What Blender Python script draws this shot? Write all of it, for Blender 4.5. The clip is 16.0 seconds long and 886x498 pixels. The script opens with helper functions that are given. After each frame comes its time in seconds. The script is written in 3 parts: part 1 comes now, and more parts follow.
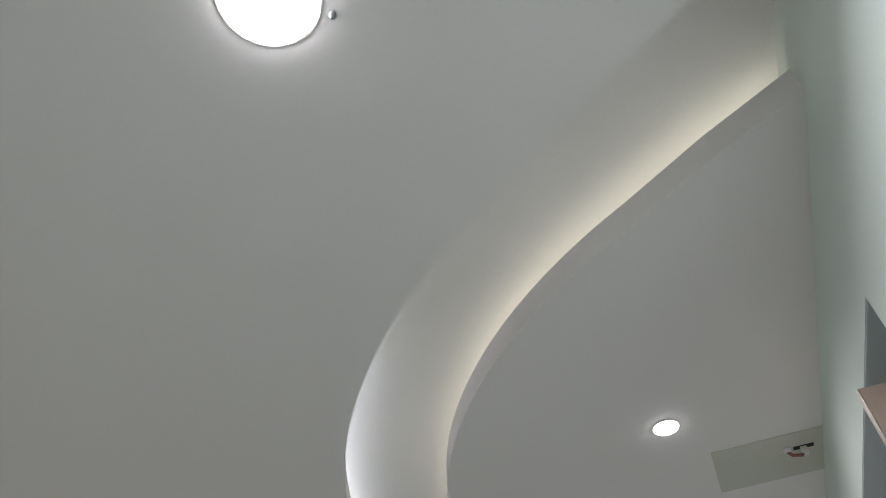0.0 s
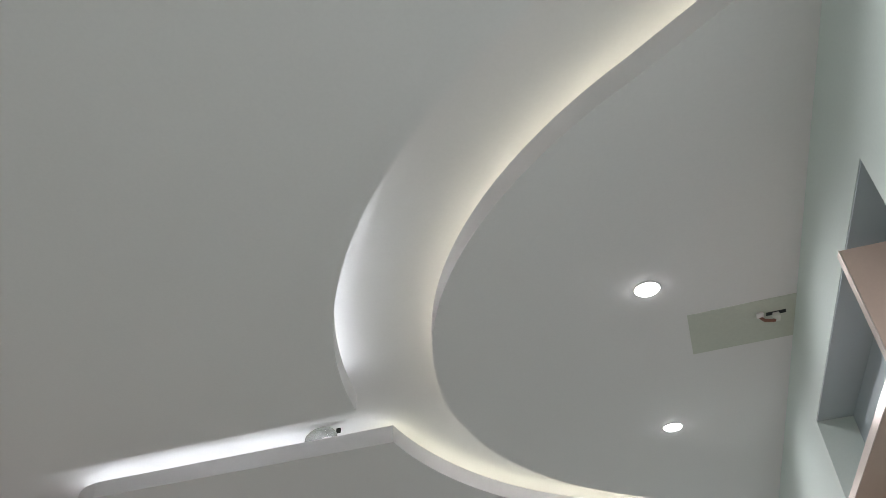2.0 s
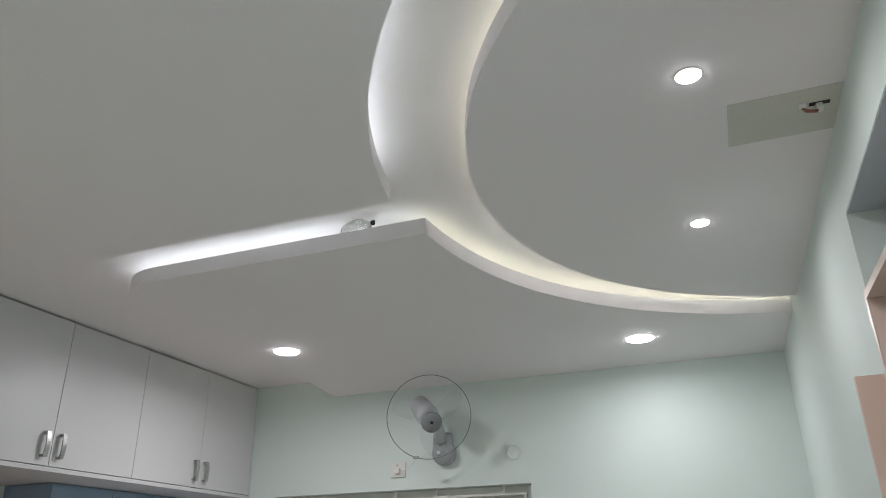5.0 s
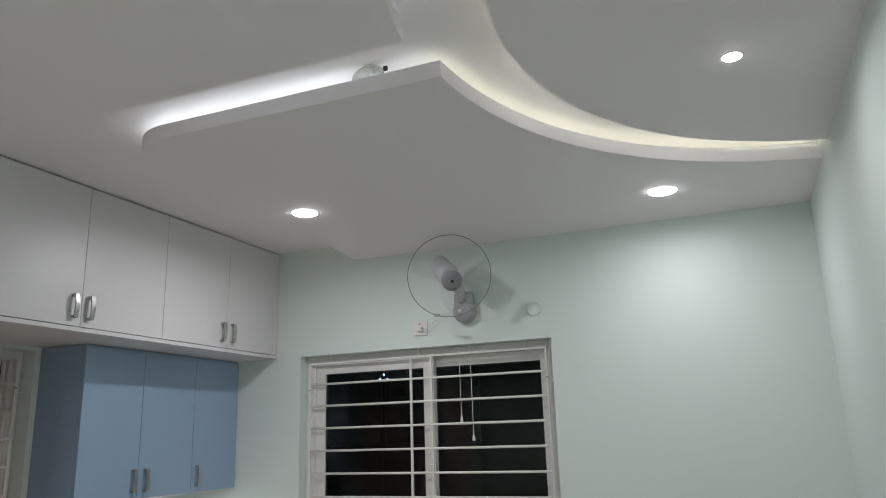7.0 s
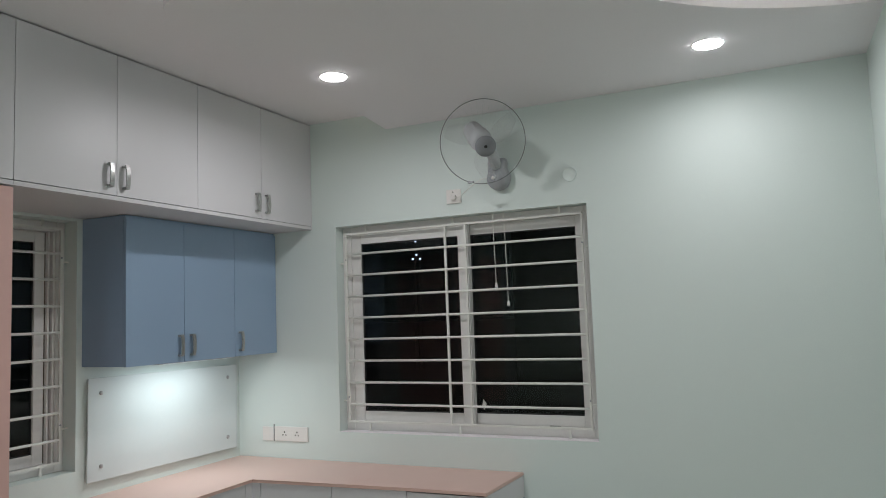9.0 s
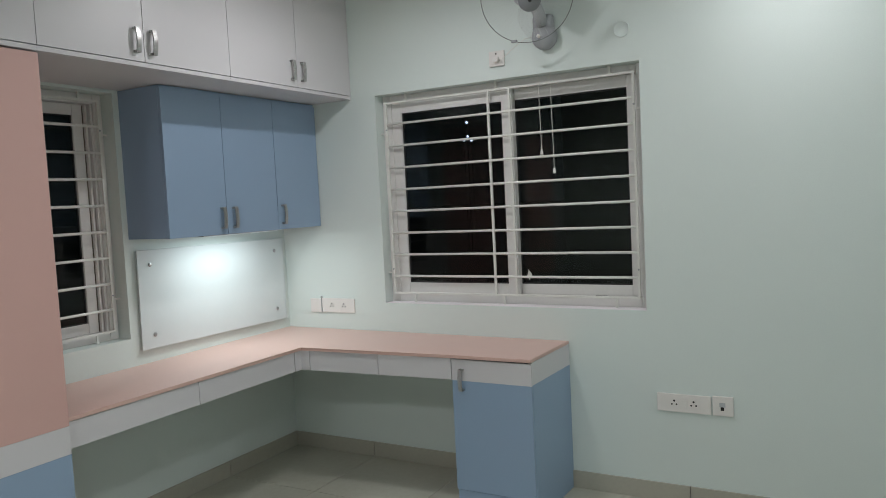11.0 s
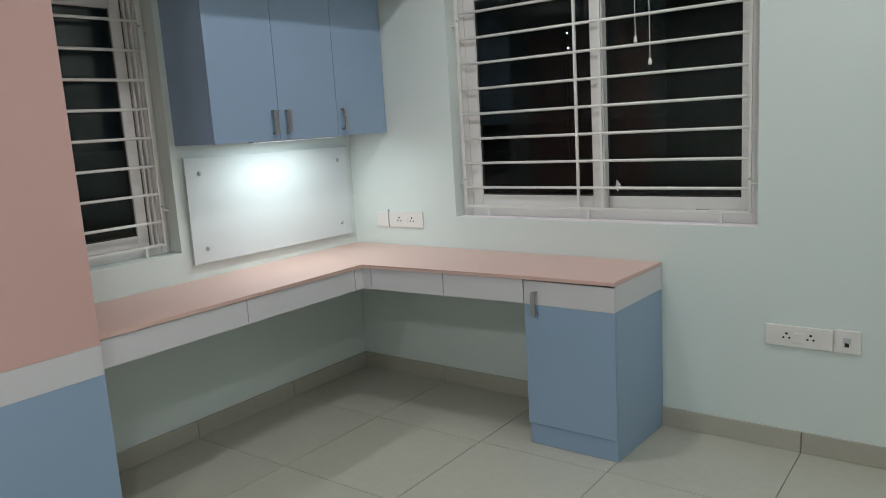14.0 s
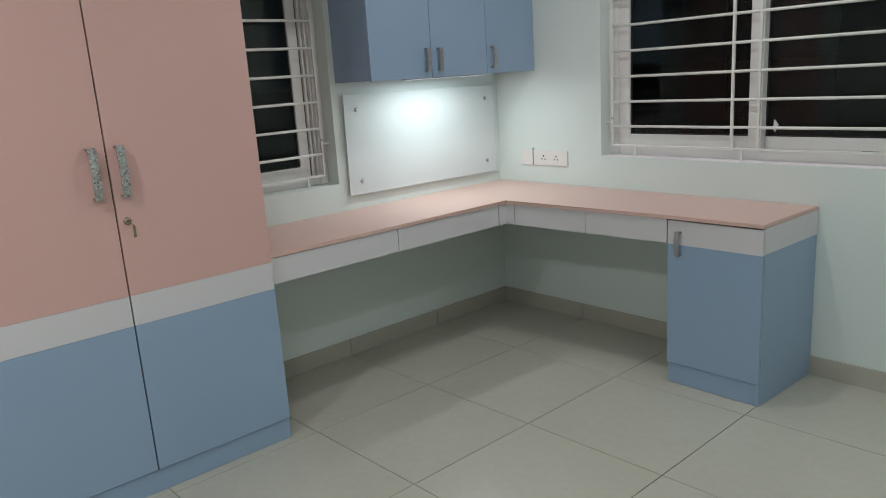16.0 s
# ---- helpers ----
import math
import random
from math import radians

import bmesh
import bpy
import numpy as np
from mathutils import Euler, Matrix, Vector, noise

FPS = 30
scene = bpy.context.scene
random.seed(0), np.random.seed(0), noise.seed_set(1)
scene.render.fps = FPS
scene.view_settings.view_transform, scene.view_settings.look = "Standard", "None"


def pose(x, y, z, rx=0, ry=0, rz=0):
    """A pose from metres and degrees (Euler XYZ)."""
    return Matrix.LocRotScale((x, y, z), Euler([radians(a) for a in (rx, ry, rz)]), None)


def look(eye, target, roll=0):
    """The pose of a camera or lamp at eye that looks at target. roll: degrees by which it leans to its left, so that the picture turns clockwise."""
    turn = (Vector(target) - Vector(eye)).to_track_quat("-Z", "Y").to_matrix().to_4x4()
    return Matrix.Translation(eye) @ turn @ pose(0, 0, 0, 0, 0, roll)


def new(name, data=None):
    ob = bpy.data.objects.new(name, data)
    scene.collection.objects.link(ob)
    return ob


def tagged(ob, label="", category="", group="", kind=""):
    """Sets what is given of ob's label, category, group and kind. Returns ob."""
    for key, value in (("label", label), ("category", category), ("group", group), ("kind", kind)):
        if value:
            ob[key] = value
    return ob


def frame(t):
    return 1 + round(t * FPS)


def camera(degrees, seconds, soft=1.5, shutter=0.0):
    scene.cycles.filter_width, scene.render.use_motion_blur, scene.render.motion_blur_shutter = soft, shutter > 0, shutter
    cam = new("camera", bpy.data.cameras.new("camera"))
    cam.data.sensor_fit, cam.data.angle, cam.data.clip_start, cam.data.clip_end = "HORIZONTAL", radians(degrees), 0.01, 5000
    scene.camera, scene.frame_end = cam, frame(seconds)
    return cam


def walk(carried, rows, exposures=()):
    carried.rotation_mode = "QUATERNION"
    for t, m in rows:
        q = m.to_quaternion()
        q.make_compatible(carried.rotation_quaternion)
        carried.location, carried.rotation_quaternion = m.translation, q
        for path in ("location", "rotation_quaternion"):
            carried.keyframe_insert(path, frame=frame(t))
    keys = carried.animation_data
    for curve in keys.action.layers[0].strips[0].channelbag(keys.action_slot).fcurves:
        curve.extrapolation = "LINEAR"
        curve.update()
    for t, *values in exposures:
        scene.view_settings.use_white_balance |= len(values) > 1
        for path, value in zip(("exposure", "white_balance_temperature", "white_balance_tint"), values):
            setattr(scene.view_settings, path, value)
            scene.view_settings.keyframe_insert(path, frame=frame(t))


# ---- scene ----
cam = camera(62.1, 16.0, soft=0.7)
PATH = [
    (0, (-0.108, 0.338, 1.803), (-0.539, 1.625, 3.272), -4.6),
    (0.5, (-0.119, 0.346, 1.798), (-0.57, 1.688, 3.21), -4.3),
    (1, (-0.131, 0.347, 1.782), (-0.599, 1.728, 3.152), -3.5),
    (1.5, (-0.138, 0.364, 1.776), (-0.605, 1.81, 3.077), -3.1),
    (2, (-0.142, 0.362, 1.768), (-0.615, 1.868, 2.996), -3.1),
    (2.5, (-0.128, 0.35, 1.749), (-0.614, 1.893, 2.926), -2.6),
    (3, (-0.12, 0.347, 1.737), (-0.633, 1.927, 2.851), -2.2),
    (3.5, (-0.122, 0.353, 1.728), (-0.688, 1.953, 2.786), -1.6),
    (4, (-0.13, 0.366, 1.716), (-0.723, 1.991, 2.719), -0.9),
    (4.2, (-0.138, 0.358, 1.717), (-0.739, 2.006, 2.677), -0.7),
    (6.5, (-0.192, 0.449, 1.662), (-0.895, 2.231, 2.235), -1.6),
    (7, (-0.197, 0.455, 1.644), (-0.929, 2.251, 2.135), -1.7),
    (7.5, (-0.213, 0.463, 1.631), (-0.967, 2.269, 2.042), -1.8),
    (8, (-0.216, 0.474, 1.617), (-1.006, 2.28, 1.952), -1.9),
    (8.5, (-0.225, 0.479, 1.595), (-1.037, 2.287, 1.859), -2.0),
    (9, (-0.233, 0.498, 1.579), (-1.072, 2.305, 1.756), -2.1),
    (9.5, (-0.235, 0.524, 1.564), (-1.105, 2.324, 1.635), -2.4),
    (12, (-0.25, 0.747, 1.483), (-1.325, 2.42, 1.271), -2.3),
    (12.5, (-0.27, 0.839, 1.479), (-1.394, 2.475, 1.234), -2.0),
    (13, (-0.334, 0.934, 1.465), (-1.484, 2.55, 1.206), -2.6),
    (13.5, (-0.36, 0.992, 1.443), (-1.512, 2.601, 1.152), -3.6),
    (14, (-0.353, 1.044, 1.422), (-1.55, 2.611, 1.083), -3.5),
    (14.5, (-0.337, 1.09, 1.404), (-1.622, 2.567, 0.996), -3.9),
    (15, (-0.319, 1.094, 1.406), (-1.692, 2.475, 0.953), -4.5),
    (15.5, (-0.312, 1.061, 1.408), (-1.734, 2.389, 0.944), -4.3),
    (16, (-0.296, 0.945, 1.403), (-1.755, 2.232, 0.939), -3.7),
]
walk(cam, [(t, look(eye, target, roll)) for t, eye, target, roll in PATH],
     exposures=[(0, -0.24), (1.0, -0.21), (1.5, -0.11), (2.0, -0.06), (4.0, -0.04), (6.5, -0.10), (9.0, -0.14), (12.0, 0.05), (14.0, 0.06), (16.0, 0.04)])

# ---- light: a night room with ceiling lamps ----
world = bpy.data.worlds.new("night")
scene.world = world
world.use_nodes = True
world.node_tree.nodes["Background"].inputs[0].default_value = (0.25, 0.40, 0.42, 1)
world.node_tree.nodes["Background"].inputs[1].default_value = 0.004

# room: left wall, right wall, back wall, front wall, ceiling heights
XL, XR, YB, YF = -3.36, 0.155, 4.15, -0.75
SLANT = pose(XR, YB, 0, 0, 0, 0.8) @ pose(-XR, -YB, 0)  # the east wall is slightly out of square
ZBASE, ZRIM, ZLIP = 2.755, 2.655, 2.708

WARM, COOL = (0.96, 0.97, 0.75), (0.89, 0.98, 0.98)
LAMP_WATTS, REAR_WATTS, SPOT_WATTS, SHELF_WATTS = 7.6, 12.6, 1.35, 3.3
LAMP_COLOR = (0.982, 0.968, 0.992)
STRIP_COOL, STRIP_WARM, STRIP_SOFT, STRIP_PALE, STRIP_DIM = 9.5, 4.8, 5.0, 22.0, 4.5


def area_lamp(name, place, size, watts, color, size_y=None):
    data = bpy.data.lights.new(name, "AREA")
    data.energy, data.color, data.size = watts, color, size
    data.shape = "DISK"
    if size_y:
        data.shape, data.size_y = "RECTANGLE", size_y
    ob = new(name, data)
    ob.location = place
    return ob


# ---- materials ----
def material(name, color, rough=0.5, metal=0.0, large=2.0, fine=60.0, vary=0.05, bump=0.02, spec=0.5, stretch=(1, 1, 1), per_object=0.0):
    m = bpy.data.materials.new(name)
    m.use_nodes = True
    n, l = m.node_tree.nodes, m.node_tree.links
    b = n["Principled BSDF"]
    b.inputs["Roughness"].default_value, b.inputs["Metallic"].default_value = rough, metal
    b.inputs["Specular IOR Level"].default_value = spec
    co = n.new("ShaderNodeTexCoord")
    mp = n.new("ShaderNodeMapping")
    mp.inputs["Scale"].default_value = stretch
    l.new(co.outputs["Object"], mp.inputs["Vector"])
    big, small = n.new("ShaderNodeTexNoise"), n.new("ShaderNodeTexNoise")
    big.inputs["Scale"].default_value, small.inputs["Scale"].default_value = large, fine
    big.inputs["Detail"].default_value = small.inputs["Detail"].default_value = 4
    for t in (big, small):
        l.new(mp.outputs[0], t.inputs["Vector"])
    add = n.new("ShaderNodeMath")
    add.operation = "ADD"
    l.new(big.outputs["Fac"], add.inputs[0])
    l.new(small.outputs["Fac"], add.inputs[1])
    rng = n.new("ShaderNodeMapRange")
    rng.inputs["From Min"].default_value, rng.inputs["From Max"].default_value = 0.6, 1.4
    rng.inputs["To Min"].default_value, rng.inputs["To Max"].default_value = 1 - vary, 1 + vary
    l.new(add.outputs[0], rng.inputs["Value"])
    val = rng.outputs[0]
    if per_object:
        info = n.new("ShaderNodeObjectInfo")
        r2 = n.new("ShaderNodeMapRange")
        r2.inputs["To Min"].default_value, r2.inputs["To Max"].default_value = 1 - per_object, 1 + per_object
        l.new(info.outputs["Random"], r2.inputs["Value"])
        mul = n.new("ShaderNodeMath")
        mul.operation = "MULTIPLY"
        l.new(val, mul.inputs[0])
        l.new(r2.outputs[0], mul.inputs[1])
        val = mul.outputs[0]
    hue = n.new("ShaderNodeHueSaturation")
    hue.inputs["Color"].default_value = (*color, 1)
    l.new(val, hue.inputs["Value"])
    l.new(hue.outputs[0], b.inputs["Base Color"])
    rr = n.new("ShaderNodeMapRange")
    rr.inputs["To Min"].default_value, rr.inputs["To Max"].default_value = max(0.02, rough * 0.85), min(1, rough * 1.15)
    l.new(big.outputs["Fac"], rr.inputs["Value"])
    l.new(rr.outputs[0], b.inputs["Roughness"])
    if bump:
        bp = n.new("ShaderNodeBump")
        bp.inputs["Strength"].default_value, bp.inputs["Distance"].default_value = bump, 0.002
        l.new(add.outputs[0], bp.inputs["Height"])
        l.new(bp.outputs[0], b.inputs["Normal"])
    return m


def glow(name, color, strength):
    m = bpy.data.materials.new(name)
    m.use_nodes = True
    b = m.node_tree.nodes["Principled BSDF"]
    b.inputs["Base Color"].default_value = (0.8, 0.8, 0.8, 1)
    b.inputs["Emission Color"].default_value = (*color, 1)
    b.inputs["Emission Strength"].default_value = strength
    return m


def glass_material(name, tint, rough=0.0):
    m = bpy.data.materials.new(name)
    m.use_nodes = True
    b = m.node_tree.nodes["Principled BSDF"]
    b.inputs["Base Color"].default_value = (*tint, 1)
    b.inputs["Transmission Weight"].default_value = 1
    b.inputs["Roughness"].default_value, b.inputs["IOR"].default_value = rough, 1.34
    return m


def mosaic_metal(name, scale=110, lift=1.0, mute=0.0):
    """Brushed metal with an inlay of small shell chips."""
    m = material(name, (0.55, 0.54, 0.52), 0.3, 0.6, bump=0.05)
    n, l = m.node_tree.nodes, m.node_tree.links
    v = n.new("ShaderNodeTexVoronoi")
    v.inputs["Scale"].default_value = scale
    co = n.new("ShaderNodeTexCoord")
    l.new(co.outputs["Object"], v.inputs["Vector"])
    ramp = n.new("ShaderNodeValToRGB")
    e = ramp.color_ramp.elements
    e[0].color, e[1].color = (0.22, 0.20, 0.19, 1), (0.66, 0.63, 0.62, 1)
    e.new(0.35).color = (0.50, 0.42, 0.40, 1)
    e.new(0.6).color = (0.40, 0.50, 0.465, 1)
    for k in e:
        k.color = (*[min(1, (c + (0.42 - c) * mute) * lift) for c in k.color[:3]], 1)
    sep = n.new("ShaderNodeSeparateColor")
    l.new(v.outputs["Color"], sep.inputs[0])
    l.new(sep.outputs[0], ramp.inputs[0])
    l.new(ramp.outputs[0], n["Principled BSDF"].inputs["Base Color"])
    return m


M_WALL = material("wall_paint", (0.690, 0.768, 0.738), 0.55, large=1.2, fine=180, vary=0.025, bump=0.06)
M_CEIL = material("ceiling_paint", (0.83, 0.796, 0.818), 0.75, large=1.0, fine=150, vary=0.02, bump=0.05)
M_PATCH = material("ceiling_putty", (0.61, 0.615, 0.56), 0.85, large=6, fine=90, vary=0.05, bump=0.1)
M_PINK = material("pink_laminate", (0.665, 0.420, 0.376), 0.42, large=1.5, fine=260, vary=0.03, bump=0.03)
# pink laminate again, paler: the worktop's grazing sheen is in the colour
M_PINK_LIT = material("pink_laminate_lit", (0.68, 0.470, 0.408), 0.36, large=1.5, fine=260, vary=0.03, bump=0.03)
M_PEACH = material("peach_laminate", (0.70, 0.525, 0.445), 0.42, large=1.5, fine=260, vary=0.03, bump=0.03)
M_BLUE = material("blue_laminate", (0.290, 0.402, 0.548), 0.40, large=1.5, fine=260, vary=0.03, bump=0.03)
M_WHITE = material("white_laminate", (0.66, 0.65, 0.665), 0.40, large=1.5, fine=260, vary=0.03, bump=0.03)
# blue-grey with the shade inside the niche put into the colour
M_NICHE_SHADE = material("niche_shade_blue_grey", (0.43, 0.49, 0.53), 0.4, large=1.5, fine=260, vary=0.03)
# near-black colour that stands in for shade in narrow gaps and holes
M_DARK = material("recess_shade", (0.03, 0.03, 0.035), 0.8)
M_UPVC = material("white_upvc", (0.74, 0.73, 0.71), 0.3, large=2, fine=80, vary=0.03)
M_BAR = material("painted_steel", (0.76, 0.76, 0.72), 0.4, large=8, fine=120, vary=0.05)
M_GASKET = material("black_rubber", (0.02, 0.02, 0.02), 0.6)
M_SEAL = material("brown_brush", (0.22, 0.19, 0.16), 0.9, large=8, fine=200, vary=0.1)
M_GLASS = glass_material("window_glass", (0.72, 0.78, 0.76))
M_BOARD = material("white_glass_board", (0.645, 0.70, 0.705), 0.12, large=1, fine=40, vary=0.01, bump=0.0)
M_BAND = material("metal_edge_band", (0.72, 0.63, 0.58), 0.3, 0.6, large=12, fine=200, vary=0.06)
M_CHROME = material("chrome", (0.62, 0.62, 0.62), 0.22, 1.0, large=20, fine=200, vary=0.05)
M_STEEL = material("brushed_steel", (0.45, 0.45, 0.46), 0.32, 0.9, large=20, fine=300, vary=0.1)
M_MOSAIC = mosaic_metal("mosaic_metal", 170, 1.0, 0.15)
M_SHELL = mosaic_metal("shell_metal", 230, 0.95, 0.5)
M_BRASS = material("aged_brass", (0.30, 0.25, 0.19), 0.35, 0.8, large=30, fine=300, vary=0.15)
M_TILE = material("floor_tile", (0.472, 0.472, 0.396), 0.24, large=2.5, fine=30, vary=0.05, bump=0.02, per_object=0.02)
M_GROUT = material("grout", (0.25, 0.24, 0.205), 0.9, large=2.2, fine=9, vary=0.45)
M_SKIRT = material("skirting_tile", (0.43, 0.418, 0.352), 0.35, large=3, fine=50, vary=0.05, per_object=0.02)
M_SOCKET = material("switch_plastic", (0.78, 0.76, 0.73), 0.3, large=5, fine=100, vary=0.02)
M_HOLE = material("socket_hole", (0.02, 0.02, 0.02), 0.7)
M_GREY = material("grey_plastic", (0.34, 0.355, 0.37), 0.4, large=6, fine=150, vary=0.05)
M_HUB = material("dark_grey_plastic", (0.235, 0.245, 0.26), 0.45, large=6, fine=150, vary=0.05)
M_LIGHTGREY = material("pale_grey_plastic", (0.46, 0.475, 0.49), 0.4, large=6, fine=150, vary=0.05)
M_BLADE = material("clear_blade", (0.75, 0.77, 0.78), 0.25, vary=0.02, bump=0)
M_BLADE.node_tree.nodes["Principled BSDF"].inputs["Alpha"].default_value = 0.04
M_WIRE = material("guard_wire", (0.60, 0.64, 0.62), 0.7)
M_RING = material("guard_ring", (0.19, 0.20, 0.20), 0.5)
M_CORD = material("white_cord", (0.75, 0.74, 0.7), 0.7)
M_LAMP = glow("lamp_face", (0.985, 0.98, 1.0), 38.0)
M_STRIP_COOL = glow("led_cool", COOL, STRIP_COOL)
M_STRIP_WARM = glow("led_warm", WARM, STRIP_WARM)
M_STRIP_SOFT = glow("led_soft", (0.94, 0.97, 0.72), STRIP_SOFT)
M_STRIP_PALE = glow("led_pale", (0.94, 0.98, 0.90), STRIP_PALE)
M_STRIP_DIM = glow("led_dim", COOL, STRIP_DIM)
M_STRIP_EVEN = glow("led_even", COOL, 7.2)
# low glow for the unseen strip length added to light the facing lip
M_STRIP_LOW = glow("led_low", (0.95, 0.97, 0.88), 2.2)
M_TUBE = glow("shelf_lamp_face", (0.88, 0.97, 1.0), 2.5)
M_FAR = glow("far_bulb", (0.55, 0.66, 1.0), 3.0)
M_OUTSIDE = material("outside_render", (0.055, 0.052, 0.042), 0.9, large=0.4, fine=8, vary=0.3)
M_EARTH = material("dark_earth", (0.04, 0.04, 0.035), 0.95, large=0.3, fine=6, vary=0.3)
M_COIL = material("clear_strip", (0.80, 0.80, 0.78), 0.2, large=60, fine=400, vary=0.3)
M_COIL.node_tree.nodes["Principled BSDF"].inputs["Alpha"].default_value = 0.42

# ---- mesh helpers ----
ORIGIN = {}


def thing(name, place, label, category, group="", kind=""):
    ob = new(name)
    ob.empty_display_size = 0.05
    ob.location = place
    ORIGIN[ob] = Vector(place)
    return tagged(ob, label, category, group, kind)


def part(name, bm, mat, parent=None, label="", smooth=False):
    """Links a bmesh, built in world metres, as one mesh object under a thing or a part."""
    me = bpy.data.meshes.new(name)
    origin = ORIGIN.get(parent, Vector((0, 0, 0)))
    bmesh.ops.translate(bm, verts=bm.verts, vec=-origin)
    bmesh.ops.recalc_face_normals(bm, faces=bm.faces)
    if smooth:
        for f in bm.faces:
            f.smooth = True
    bm.to_mesh(me)
    bm.free()
    me.materials.append(mat)
    ob = new(name, me)
    ORIGIN[ob] = origin
    if parent:
        ob.parent = parent
    if label:
        ob["label"] = label
    return ob


def box(a, b, bevel=0.0, bm=None):
    """A box from corner a to corner b, with its edges eased."""
    own = bmesh.new()
    c = [(min(p, q), max(p, q)) for p, q in zip(a, b)]
    v = [own.verts.new((x, y, z)) for x in c[0] for y in c[1] for z in c[2]]
    for f in ((0, 1, 3, 2), (4, 6, 7, 5), (0, 4, 5, 1), (2, 3, 7, 6), (0, 2, 6, 4), (1, 5, 7, 3)):
        own.faces.new([v[i] for i in f])
    if bevel:
        bmesh.ops.bevel(own, geom=own.edges[:], offset=bevel, segments=2, profile=0.6, affect="EDGES")
    return merged(bm, own)


def merged(bm, own):
    if bm is None:
        return own
    me = bpy.data.meshes.new("scratch")
    own.to_mesh(me)
    own.free()
    bm.from_mesh(me)
    bpy.data.meshes.remove(me)
    return bm


def tube(path, r, n=10, bm=None, closed=False):
    """A round bar along a path of points."""
    bm = bm or bmesh.new()
    path = [Vector(p) for p in path]
    rings, count = [], len(path)
    for i, p in enumerate(path):
        a = path[i - 1] if (i or closed) else p
        b = path[(i + 1) % count] if (i + 1 < count or closed) else p
        q = (b - a).to_track_quat("Z", "Y")
        rings.append([bm.verts.new(p + q @ Vector((r * math.cos(2 * math.pi * k / n), r * math.sin(2 * math.pi * k / n), 0))) for k in range(n)])
    for i in range(count if closed else count - 1):
        s, t = rings[i], rings[(i + 1) % count]
        for k in range(n):
            bm.faces.new((s[k], s[(k + 1) % n], t[(k + 1) % n], t[k]))
    if not closed:
        bm.faces.new(rings[0][::-1])
        bm.faces.new(rings[-1])
    return bm


def lathe(profile, m=None, n=32, bm=None):
    """A turned shape: (radius, height) pairs round the z axis, moved by m."""
    own = bmesh.new()
    rings = []
    for r, h in profile:
        if r < 1e-6:
            rings.append([own.verts.new((0, 0, h))])
        else:
            rings.append([own.verts.new((r * math.cos(2 * math.pi * k / n), r * math.sin(2 * math.pi * k / n), h)) for k in range(n)])
    for s, t in zip(rings, rings[1:]):
        for k in range(n):
            k2 = (k + 1) % n
            if len(s) == 1 and len(t) > 1:
                own.faces.new((s[0], t[k], t[k2]))
            elif len(t) == 1 and len(s) > 1:
                own.faces.new((s[k], s[k2], t[0]))
            elif len(s) > 1:
                own.faces.new((s[k], s[k2], t[k2], t[k]))
    if m is not None:
        own.transform(m)
    return merged(bm, own)


def prism(pts, z0, z1, bm=None):
    """A flat slab with the outline pts between two heights."""
    own = bmesh.new()
    lo = [own.verts.new((x, y, z0)) for x, y in pts]
    hi = [own.verts.new((x, y, z1)) for x, y in pts]
    own.faces.new(lo[::-1])
    own.faces.new(hi)
    for i in range(len(pts)):
        j = (i + 1) % len(pts)
        own.faces.new((lo[i], lo[j], hi[j], hi[i]))
    return merged(bm, own)


def offset(pts, d):
    """The open line pts, shifted by d to its left."""
    out = []
    for i, p in enumerate(pts):
        a, b = Vector(pts[max(i - 1, 0)]), Vector(pts[min(i + 1, len(pts) - 1)])
        e1 = (Vector(p) - a).normalized() if i else (b - Vector(p)).normalized()
        e2 = (b - Vector(p)).normalized() if i + 1 < len(pts) else e1
        n1, n2 = Vector((-e1.y, e1.x)), Vector((-e2.y, e2.x))
        s = (n1 + n2).normalized()
        out.append(tuple(Vector(p) + s * d / max(0.35, s.dot(n1))))
    return out


def ribbon(pts, d0, d1, z0, z1, bm=None, lo=None, hi=None):
    """An upright strip that follows pts (from point lo to point hi), between the offsets d0 and d1."""
    own = bmesh.new()
    rows = [[own.verts.new((*p, z0)), own.verts.new((*p, z1)), own.verts.new((*q, z1)), own.verts.new((*q, z0))] for p, q in list(zip(offset(pts, d0), offset(pts, d1)))[lo:hi]]
    for a, b in zip(rows, rows[1:]):
        for k in range(4):
            own.faces.new((a[k], a[(k + 1) % 4], b[(k + 1) % 4], b[k]))
    own.faces.new(rows[0][::-1])
    own.faces.new(rows[-1])
    return merged(bm, own)


def arc(cx, cy, r, a0, a1, n):
    return [(cx + r * math.cos(radians(a0 + (a1 - a0) * i / n)), cy + r * math.sin(radians(a0 + (a1 - a0) * i / n))) for i in range(n + 1)]


def wall_with_holes(name, axis, at, thick, lo, hi, z0, z1, holes, mat):
    """A wall across the axis, with openings (lo, hi, z0, z1) cut through it."""
    bm = bmesh.new()
    us = sorted({lo, hi, *(u for h in holes for u in h[:2])})
    for u0, u1 in zip(us, us[1:]):
        spans = sorted((h[2], h[3]) for h in holes if h[0] <= u0 and h[1] >= u1)
        z = z0
        for a, b in spans + [(z1, z1)]:
            if a > z:
                p, q = ((at, u0, z), (at + thick, u1, a)) if axis == "x" else ((u0, at, z), (u1, at + thick, a))
                box(p, q, bm=bm)
            z = b
    bmesh.ops.remove_doubles(bm, verts=bm.verts, dist=1e-5)
    ob = part(name, bm, mat)
    return tagged(ob, kind="structure")


